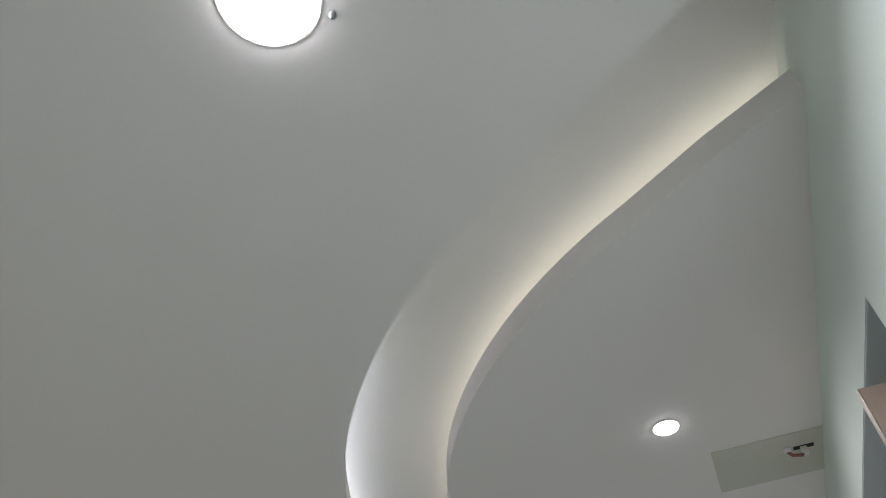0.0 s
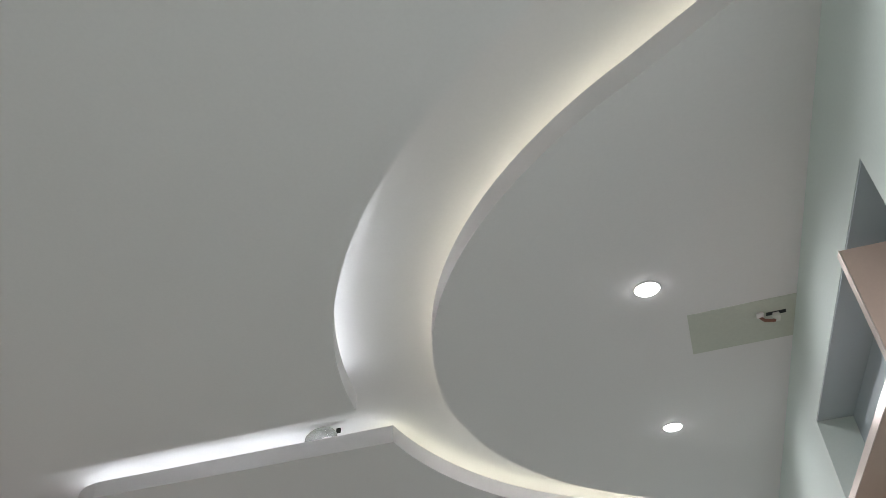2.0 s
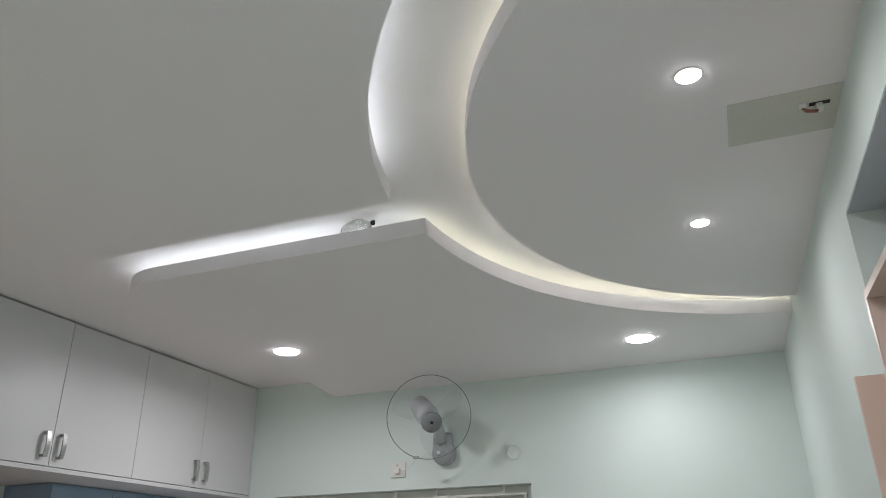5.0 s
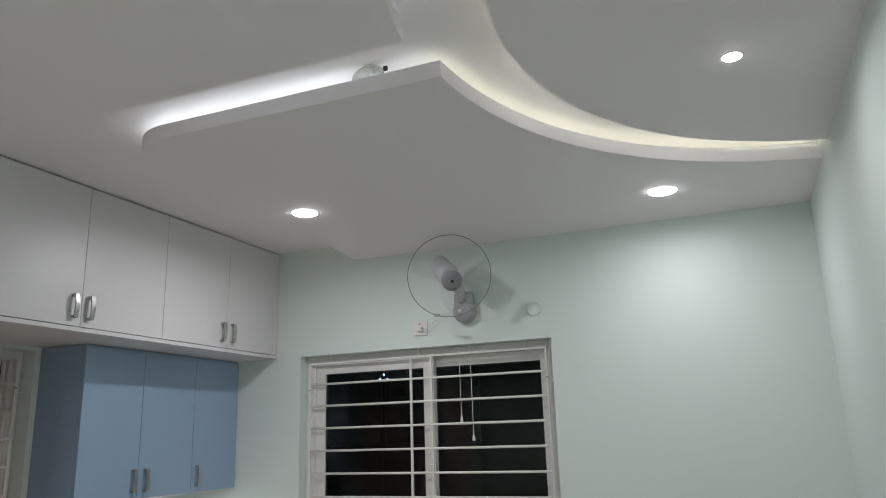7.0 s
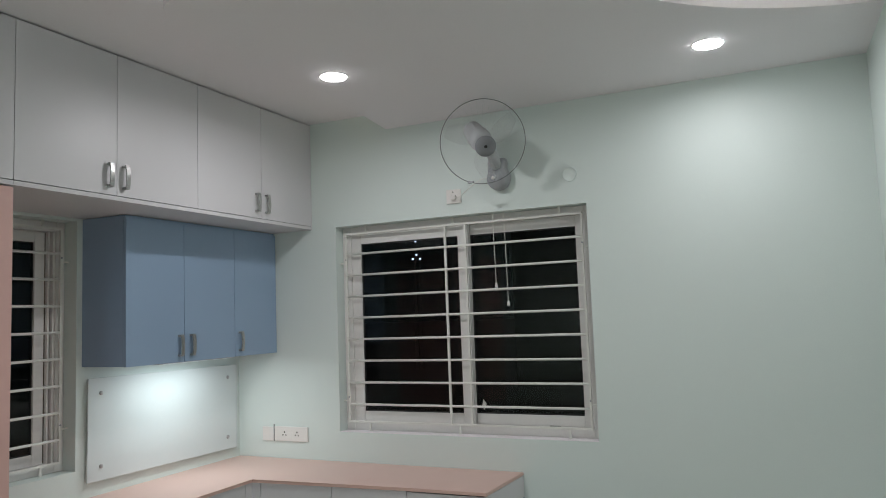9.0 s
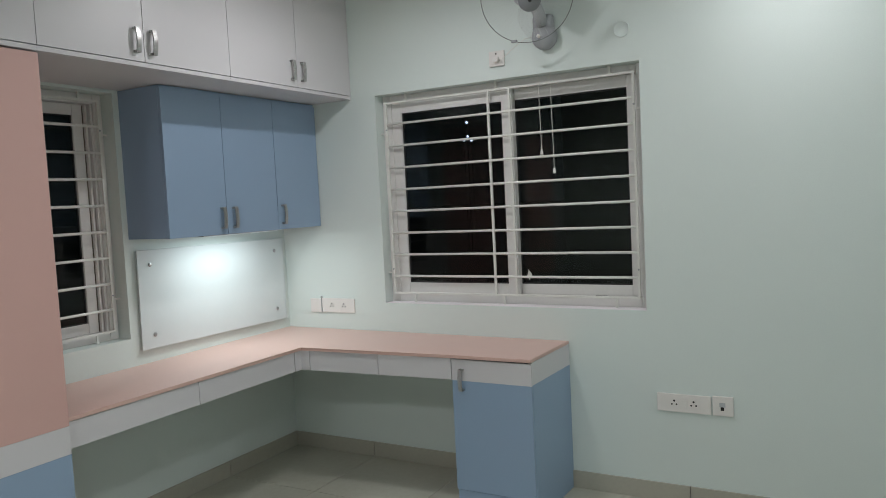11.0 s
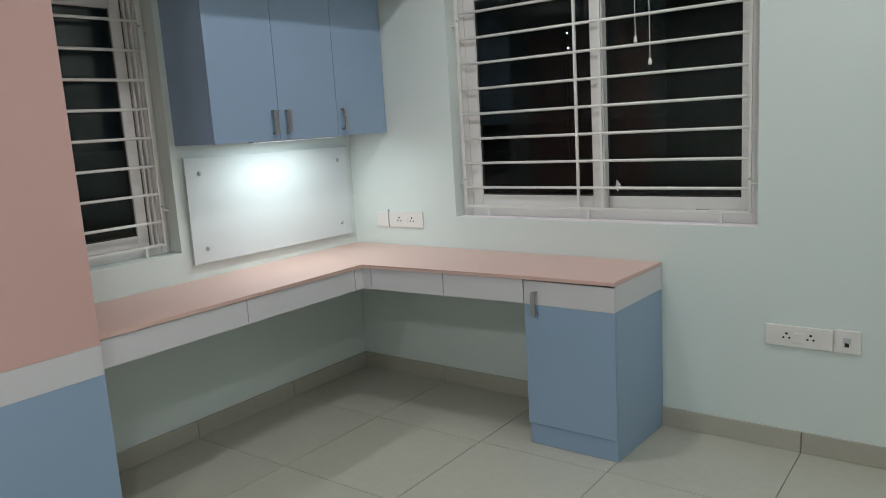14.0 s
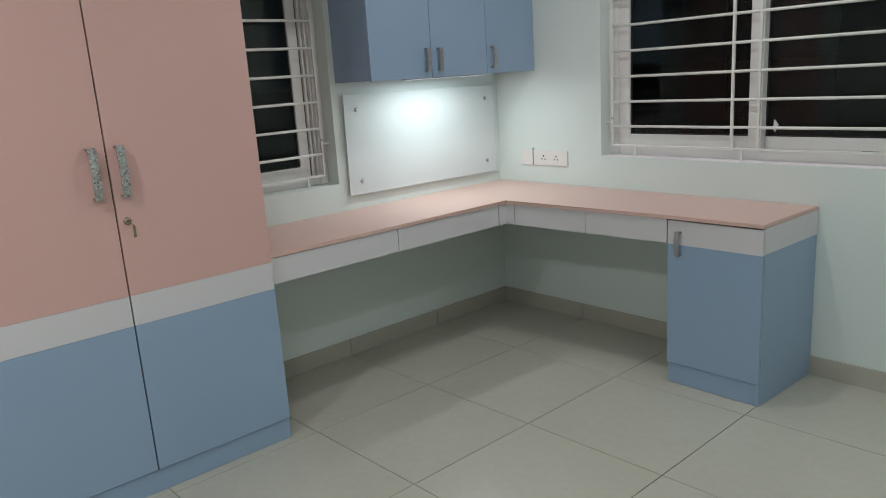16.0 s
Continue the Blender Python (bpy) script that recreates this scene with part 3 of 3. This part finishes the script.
for a, b, hy in ((WY0, 1.7275, 1.680), (1.7325, WY1, 1.768)):
    d = part("door", box((WX - 0.018, a, 0.7385), (WX, b, LOFT_Z - 0.006), 0.001), M_PINK, ward, "pink laminate door")
    part("middle_band", box((WX - 0.018, a, 0.6325), (WX, b, 0.738), 0.0006), M_WHITE, d, "white laminate band")
    part("lower_panel", box((WX - 0.018, a, 0.0895), (WX, b, 0.632), 0.001), M_BLUE, d, "blue laminate lower part")
    pull_handle(d, "x", WX, hy, 1.073, 1.243, M_MOSAIC, 0.026, 0.034)
lock = part("lock", lathe([(0.013, 0), (0.013, 0.004), (0.010, 0.007), (0.0, 0.007)], pose(WX, 1.762, 0.992, 0, 90, 0), 20), M_BRASS, ward, "round metal lock", True)
bm = box((WX + 0.006, 1.7605, 0.986), (WX + 0.020, 1.7635, 0.998), 0.0008)
tube([(WX + 0.018, 1.764, 0.990), (WX + 0.021, 1.772, 0.982), (WX + 0.018, 1.776, 0.975)], 0.0015, 6, bm)
box((WX + 0.010, 1.773, 0.935), (WX + 0.013, 1.781, 0.975), 0.001, bm)
part("key", bm, M_BRASS, lock, "small key left hanging in the lock")

# corner desk; its north front runs a little out of square, its end too
DX, DY, DZ, SLAB = -2.828, 3.620, 0.760, 0.016
PX0, PX1, PXB, PY = -1.952, -1.538, -1.520, 3.688
UNDER = DZ - SLAB - 0.0008


def front(x):
    return DY + (x - DX) * (PY - 0.010 - DY) / (PX0 - DX)


desk = thing("corner_desk", (-3.36, 4.15, 0), "L-shaped wall desk with pink top and white drawers", "desk")
top = [(XL + 0.001, WY1 + 0.002), (DX, WY1 + 0.002), (DX, DY), (PX0, front(PX0)), (PX1, PY - 0.003), (PXB, YB - 0.001), (XL + 0.001, YB - 0.001)]
bm = prism(top, DZ - SLAB, DZ)
bmesh.ops.bevel(bm, geom=[e for e in bm.edges if abs(e.verts[0].co.z - e.verts[1].co.z) < 1e-6], offset=0.0025, segments=2, affect="EDGES")
part("desktop", bm, M_PINK_LIT, desk, "pink laminate worktop, its sheen put into a paler colour")
for a, b in ((WY1 + 0.004, 2.921), (2.924, DY - 0.050)):
    part("drawer", box((DX - 0.400, a, 0.638), (DX - 0.006, b, UNDER - 0.0015), 0.001), M_WHITE, desk, "white drawer front")
cx, cy = DX - 0.006, DY + 0.006
cf = [(cx, cy - 0.051), (cx, cy), (cx + 0.052, front(cx + 0.052) + 0.006), (cx + 0.052, cy + 0.024), (cx - 0.018, cy + 0.018), (cx - 0.018, cy - 0.051)]
part("corner_filler", prism(cf, 0.638, UNDER), M_WHITE, desk, "white corner filler between the drawers")
# shade on both sides of the filler, painted as a near-black piece
part("filler_gap_shade", prism([(cx - 0.010, cy - 0.060), (cx - 0.010, cy + 0.012), (cx + 0.062, cy + 0.018), (cx + 0.062, cy + 0.03), (cx - 0.02, cy + 0.03), (cx - 0.02, cy - 0.060)], 0.640, UNDER - 0.002), M_DARK, desk, "near-black backing that paints the shade beside the corner filler")
for a, b in ((cx + 0.0565, -2.363), (-2.360, PX0 - 0.003)):
    part("drawer", prism([(a, front(a) + 0.006), (b, front(b) + 0.006), (b, YB - 0.10), (a, YB - 0.10)], 0.638, UNDER - 0.0015), M_WHITE, desk, "white drawer front")

ped = thing("desk_cabinet", (-1.745, 3.92, 0), "low blue and white laminate cabinet that carries the desk's end", "cabinet")
part("body", box((PX0 + 0.001, PY + 0.020, 0.092), (PX1 - 0.019, YB - 0.003, UNDER)), M_WHITE, ped)
flank = [(PX1 - 0.0185, PY + 0.0155), (PX1, PY + 0.0155), (PXB, YB - 0.002), (PX1 - 0.0185, YB - 0.002)]
bm = prism(flank, 0.001, 0.6375)
box((PX1 - 0.0185, PY + 0.006, 0.001), (PX1 - 0.0005, PY + 0.0155, 0.0915), bm=bm)
part("side_panel", bm, M_BLUE, ped, "blue laminate side panel")
part("side_band", prism(flank, 0.638, UNDER), M_WHITE, ped, "white band of the side panel")
part("plinth", box((PX0 + 0.004, PY + 0.006, 0.001), (PX1 - 0.019, YB - 0.003, 0.0915), 0.001), M_BLUE, ped, "blue laminate plinth")
# near-black sheet that paints the shade round the door
part("gap_shade", box((PX0 + 0.003, PY + 0.0150, 0.0917), (PX1 - 0.0190, PY + 0.0198, UNDER - 0.0005)), M_DARK, ped, "near-black backing that paints the shade behind the door")
door = part("door", box((PX0, PY, 0.0955), (PX1 - 0.001, PY + 0.0148, 0.6345), 0.001), M_BLUE, ped, "blue laminate door")
part("door_band", box((PX0, PY, 0.635), (PX1 - 0.001, PY + 0.0148, UNDER - 0.0055), 0.0008), M_WHITE, door, "white laminate band")
pull_handle(door, "y", PY, -1.897, 0.589, 0.695)

# pink zigzag shelf in the wall niche
shelf = thing("zigzag_shelf", (XR + 0.08, 1.57, 2.18), "peach pink laminate zigzag shelf set into the wall niche", "shelf")
SX0, SX1, NY0, NY1, NZ = 0.135, XR + 0.0795, 1.445, 2.100, 2.252
part("upright", box((SX0, NY0, NZ + 0.001), (SX1, NY0 + 0.018, 2.452), 0.001), M_PEACH, shelf, "pink upright board")
part("shelf_board", box((SX0, NY0, NZ - 0.017), (SX1, NY1 + 0.018, NZ + 0.0005), 0.001), M_PEACH, shelf, "pink shelf board")
part("upright", box((SX0, NY1, 1.70), (SX1, NY1 + 0.018, NZ - 0.0175), 0.001), M_PEACH, shelf, "pink upright board")
for a, b in (((NY0 - 0.0005, NZ + 0.0012), (NY0 + 0.0185, 2.4525)), ((NY0 - 0.0005, NZ - 0.0175), (NY1 + 0.0185, NZ + 0.001)), ((NY1 - 0.0005, 1.70), (NY1 + 0.0185, NZ - 0.0178))):
    part("edge_trim", box((SX0 - 0.0022, *a), (SX0 - 0.0002, *b), 0.0005), M_BAND, shelf, "bright metal edge band")
part("lower_board", box((0.092, NY1, 1.682), (XR - 0.001, 2.222, 1.6995), 0.001), M_PEACH, shelf, "pink shelf board")
part("end_board", box((0.092, 2.204, 1.70), (XR - 0.001, 2.222, 2.092), 0.001), M_PEACH, shelf, "pink upright end board")
shelf.matrix_basis = SLANT @ pose(0, 0, 0) @ shelf.matrix_basis


# ---- sockets and switches ----
def socket_plate(x0, x1, z0, z1, pins, label, category="socket", extra=""):
    s = thing("wall_socket" if pins else "wall_switch", ((x0 + x1) / 2, YB, (z0 + z1) / 2), label, category, "wall sockets")
    p = part("plate", box((x0, YB - 0.010, z0), (x1, YB - 0.0005, z1), 0.003), M_SOCKET, s, "white plastic plate")
    zc = (z0 + z1) / 2
    for x in pins:
        for dx, dz, r in ((0, 0.011, 0.005), (-0.011, -0.006, 0.0042), (0.011, -0.006, 0.0042)):
            part("pin_hole", lathe([(0, 0), (r, 0), (r, 0.0012), (0, 0.0012)], pose(x + dx, YB - 0.0098, zc + dz, 90, 0, 0), 12), M_HOLE, p)
    return s, p


s, p = socket_plate(-3.086, -2.845, 0.860, 0.946, (-3.012, -2.922), "white double socket plate above the desk")
part("rocker", box((-2.985, YB - 0.0125, 0.872), (-2.950, YB - 0.0095, 0.912), 0.001), M_SOCKET, p, "small rocker switch")
# shadow at the plate's edge, drawn as a grey strip
part("edge_shadow", box((-3.0905, YB - 0.014, 0.859), (-3.0875, YB - 0.0005, 0.958), 0.001), M_LIGHTGREY, s, "grey strip that draws the shadow between the plates")
socket_plate(-3.175, -3.092, 0.859, 0.942, (), "white single switch plate beside the socket", "switch")
s, p = socket_plate(-1.083, -0.836, 0.446, 0.533, (-1.003, -0.914), "white double socket plate low on the wall")
part("rocker", box((-0.975, YB - 0.0125, 0.466), (-0.942, YB - 0.0095, 0.506), 0.001), M_SOCKET, p, "small rocker switch")
s, p = socket_plate(-0.830, -0.738, 0.446, 0.538, (), "white data outlet plate low on the wall", "outlet")
part("port", box((-0.799, YB - 0.0125, 0.489), (-0.773, YB - 0.0095, 0.509), 0.001), M_LIGHTGREY, p, "grey port cover")
part("port_hole", box((-0.794, YB - 0.0112, 0.472), (-0.779, YB - 0.0095, 0.488)), M_HOLE, p, "dark port opening")

cap = lathe([(0, 0.002), (0.034, 0.002), (0.035, 0.0035), (0.038, 0.0035), (0.0385, 0)], pose(-1.20, YB - 0.0005, 2.270, 90, 0, 0), 28)
tagged(part("blank_cover", cap, M_WALL, None, "", True), "round painted blank cover on the wall", "cover plate")

# ---- wall fan ----
fan = thing("wall_fan", (-1.545, YB, 2.275), "grey wall fan with clear blades and wire guard", "fan")
HUB = Vector((-1.541, 3.85, 2.409))
AXIS = Vector((0.47, -0.86, -0.452)).normalized()
turn = Matrix.Translation(HUB) @ AXIS.to_track_quat("Z", "Y").to_matrix().to_4x4()
part("wall_bracket", lathe([(0, 0), (0.052, 0), (0.056, 0.01), (0.054, 0.045), (0.045, 0.062), (0, 0.066)], pose(-1.576, YB - 0.0005, 2.286, 90, 0, 0) @ Matrix.Diagonal((1.12, 1.15, 1, 1)), 28), M_GREY, fan, "round grey wall mount", True)
part("knob", lathe([(0, 0), (0.009, 0), (0.009, 0.012), (0, 0.014)], pose(-1.590, YB - 0.066, 2.284, 90, 0, 0), 16), M_SOCKET, fan, "small white knob", True)
part("bracket_housing", box((-1.630, YB - 0.060, 2.292), (-1.524, YB - 0.0006, 2.392), 0.024), M_GREY, fan, "grey housing above the wall mount", True)
part("arm", tube([(-1.576, YB - 0.045, 2.34), (-1.585, 4.06, 2.41), (-1.612, 3.95, 2.47)], 0.030, 14), M_LIGHTGREY, fan, "pale grey arm", True)
back_turn = Matrix.Translation(HUB) @ Vector((0.576, -0.53, -0.62)).to_track_quat("Z", "Y").to_matrix().to_4x4()
part("motor", lathe([(0, -0.205), (0.034, -0.198), (0.047, -0.18), (0.051, -0.15), (0.051, -0.105), (0.056, -0.10), (0.058, -0.05), (0.05, -0.015), (0, -0.012)], back_turn), M_LIGHTGREY, fan, "pale grey motor housing", True)
guard = part("guard_ring", tube([turn @ Vector((0.2165 * math.cos(a), 0.2165 * math.sin(a), -0.07)) for a in [2 * math.pi * i / 72 for i in range(72)]], 0.0020, 8, closed=True), M_RING, fan, "dark outer guard ring", True)
for k in range(36):
    a = 2 * math.pi * k / 36
    c, s_ = math.cos(a), math.sin(a)
    front = [turn @ Vector((r * c, r * s_, h)) for r, h in ((0.2165, -0.07), (0.195, -0.02), (0.13, 0.018), (0.05, 0.030))]
    back = [turn @ Vector((r * c, r * s_, h)) for r, h in ((0.2165, -0.07), (0.19, -0.095), (0.07, -0.10))]
    part("guard_wire", tube(front, 0.00025, 4), M_WIRE, guard)
    part("guard_wire", tube(back, 0.00025, 4), M_WIRE, guard)
part("hub_cap", lathe([(0.050, 0.030), (0.053, 0.034), (0.050, 0.040), (0.020, 0.044), (0, 0.044)], turn), M_HUB, fan, "grey round hub cap", True)
part("hub_mark", lathe([(0.008, 0.0442), (0.008, 0.046), (0, 0.046)], turn, 12), M_GASKET, fan, "dark centre mark")
for k in range(3):
    bm = bmesh.new()
    rows = []
    for i in range(9):
        s = i / 8
        r = 0.035 + 0.165 * s
        wdt = 0.030 + 0.075 * math.sin(math.pi * min(1, 0.15 + 0.75 * s))
        a0_ = 2 * math.pi * k / 3 + 0.5 + 0.25 * s
        row = []
        for j in range(5):
            u = (j / 4 - 0.5) * wdt
            p_ = Vector((r * math.cos(a0_) - u * math.sin(a0_), r * math.sin(a0_) + u * math.cos(a0_), -0.045 + 0.30 * u))
            row.append((bm.verts.new(turn @ p_), bm.verts.new(turn @ (p_ + Vector((0, 0, 0.0016))))))
        rows.append(row)
    for a, b in zip(rows, rows[1:]):
        for j in range(4):
            for s2 in (0, 1):
                bm.faces.new((a[j][s2], a[j + 1][s2], b[j + 1][s2], b[j][s2]))
    for j in range(4):
        bm.faces.new((rows[0][j][0], rows[0][j + 1][0], rows[0][j + 1][1], rows[0][j][1]))
        bm.faces.new((rows[-1][j][0], rows[-1][j + 1][0], rows[-1][j + 1][1], rows[-1][j][1]))
    for a, b in zip(rows, rows[1:]):
        for j in (0, 4):
            bm.faces.new((a[j][0], b[j][0], b[j][1], a[j][1]))
    part("blade", bm, M_BLADE, fan, "clear plastic blade", True)
clip_z = turn @ Vector((-0.06, -0.208, -0.07))
part("guard_clip", box(clip_z - Vector((0.014, 0.008, 0.006)), clip_z + Vector((0.014, 0.008, 0.006)), 0.002), M_GREY, fan, "dark guard clip")

s, p = socket_plate(-1.893, -1.806, 2.180, 2.258, (), "white socket plate for the fan, with plug", "socket")
plug = part("plug", box((-1.862, YB - 0.032, 2.198), (-1.832, YB - 0.0095, 2.226), 0.006), M_SOCKET, p, "white plug")
part("pin_hole", lathe([(0, 0), (0.004, 0), (0.004, 0.0012), (0, 0.0012)], pose(-1.852, YB - 0.0098, 2.243, 90, 0, 0), 12), M_HOLE, p)
part("fan_cord", tube([(-1.835, YB - 0.03, 2.206), (-1.80, YB - 0.034, 2.212), (-1.74, YB - 0.03, 2.258), (-1.68, YB - 0.03, 2.290), (-1.60, YB - 0.03, 2.300)], 0.002, 8), M_CORD, p, "white fan cable", True)

# ---- outside, at night ----
tagged(part("ground", box((-400, YB + 0.5, -3.3), (400, 500, -3.2)), M_EARTH), "dark ground outside at night", "ground", kind="structure")
tagged(part("backdrop", box((-2.9, 8.0, -3.2), (9, 8.3, 6.5)), M_OUTSIDE), "dim plastered wall of the next building", "building", kind="structure")
for x, z in ((-30.93, 6.70), (-30.19, 6.66), (-30.55, 7.06), (-30.60, 8.30)):
    lamp = thing("far_lamp", (x, 60, z), "tiny distant lamp in the dark", "street light", "distant lamps")
    part("bulb", lathe([(0, 0.10), (0.075, 0.075), (0.10, 0), (0.075, -0.075), (0, -0.10)], pose(x, 60, z), 12), M_FAR, lamp, "", True)
    part("stem", tube([(x, 60, -3.2), (x, 60, z - 0.10)], 0.03, 6), M_GASKET, lamp)

# ---- floor tiles and skirting ----
STEP, GAP, SKEW = 0.606, 0.0034, 0.019
meshes = {}


def tile(name, a, b, mat, parent, label=""):
    """One tile with eased edges; tiles of one size share a mesh."""
    size = tuple(round(q - p, 4) for p, q in zip(a, b))
    key = (name, size)
    if key not in meshes:
        bm = box((0, 0, 0), size, 0.0012)
        if name == "floor_tile":
            for v in bm.verts:
                v.co.y += SKEW * v.co.x
        me = bpy.data.meshes.new(name)
        bmesh.ops.recalc_face_normals(bm, faces=bm.faces)
        bm.to_mesh(me)
        bm.free()
        me.materials.append(mat)
        meshes[key] = me
    ob = new(name, meshes[key])
    ob.location = a
    ob.parent = parent
    return ob


def cuts(lo, hi, anchor):
    k0 = math.ceil((lo - anchor) / STEP + 1e-6)
    k1 = math.floor((hi - anchor) / STEP - 1e-6)
    return [lo] + [anchor + STEP * k for k in range(k0, k1 + 1)] + [hi]


xs, ys = cuts(XL, XR + 0.085, -2.152), cuts(YF - 0.06, YB + 0.04, 2.981)
for x0, x1 in zip(xs, xs[1:]):
    for y0, y1 in zip(ys, ys[1:]):
        dy = SKEW * (x0 + 2.152)
        tile("floor_tile", (x0 + GAP / 2, y0 + dy + GAP / 2, -0.0035), (x1 - GAP / 2, y1 + dy - GAP / 2, 0.0), M_TILE, floor)
skirt = tagged(thing("baseboard", (XL, YB, 0.0), "beige grey tile skirting along the walls", "baseboard"), kind="structure")
ORIGIN.pop(skirt)
skirt.location = (0, 0, 0)
SH, ST = 0.089, 0.010
bm = box((XL + 0.0002, YB - 0.004, 0.0004), (XR, YB - 0.0001, SH - 0.001))
box((XL + 0.0001, WY1, 0.0004), (XL + 0.004, YB - 0.004, SH - 0.001), bm=bm)
part("skirting_joints", bm, M_GROUT, skirt, "grey grout behind the skirting tiles")
for x0, x1 in zip(xs, xs[1:]):
    tile("skirting_tile", (max(x0, XL + ST) + 0.0022, YB - ST, 0.0005), (min(x1, XR) - 0.0022, YB - 0.0003, SH), M_SKIRT, skirt)
ys = cuts(YF, YB, 2.957)
for y0, y1 in zip(ys, ys[1:]):
    t_e = tile("skirting_tile", (XR - ST, y0 + 0.0015, 0.0005), (XR - 0.0003, min(y1, YB - ST) - 0.0015, SH), M_SKIRT, skirt)
    t_e.matrix_basis = SLANT @ t_e.matrix_basis
    if y1 > WY1:
        tile("skirting_tile", (XL + 0.0003, max(y0, WY1) + 0.0022, 0.0005), (XL + ST, min(y1, YB) - 0.0022, SH), M_SKIRT, skirt)
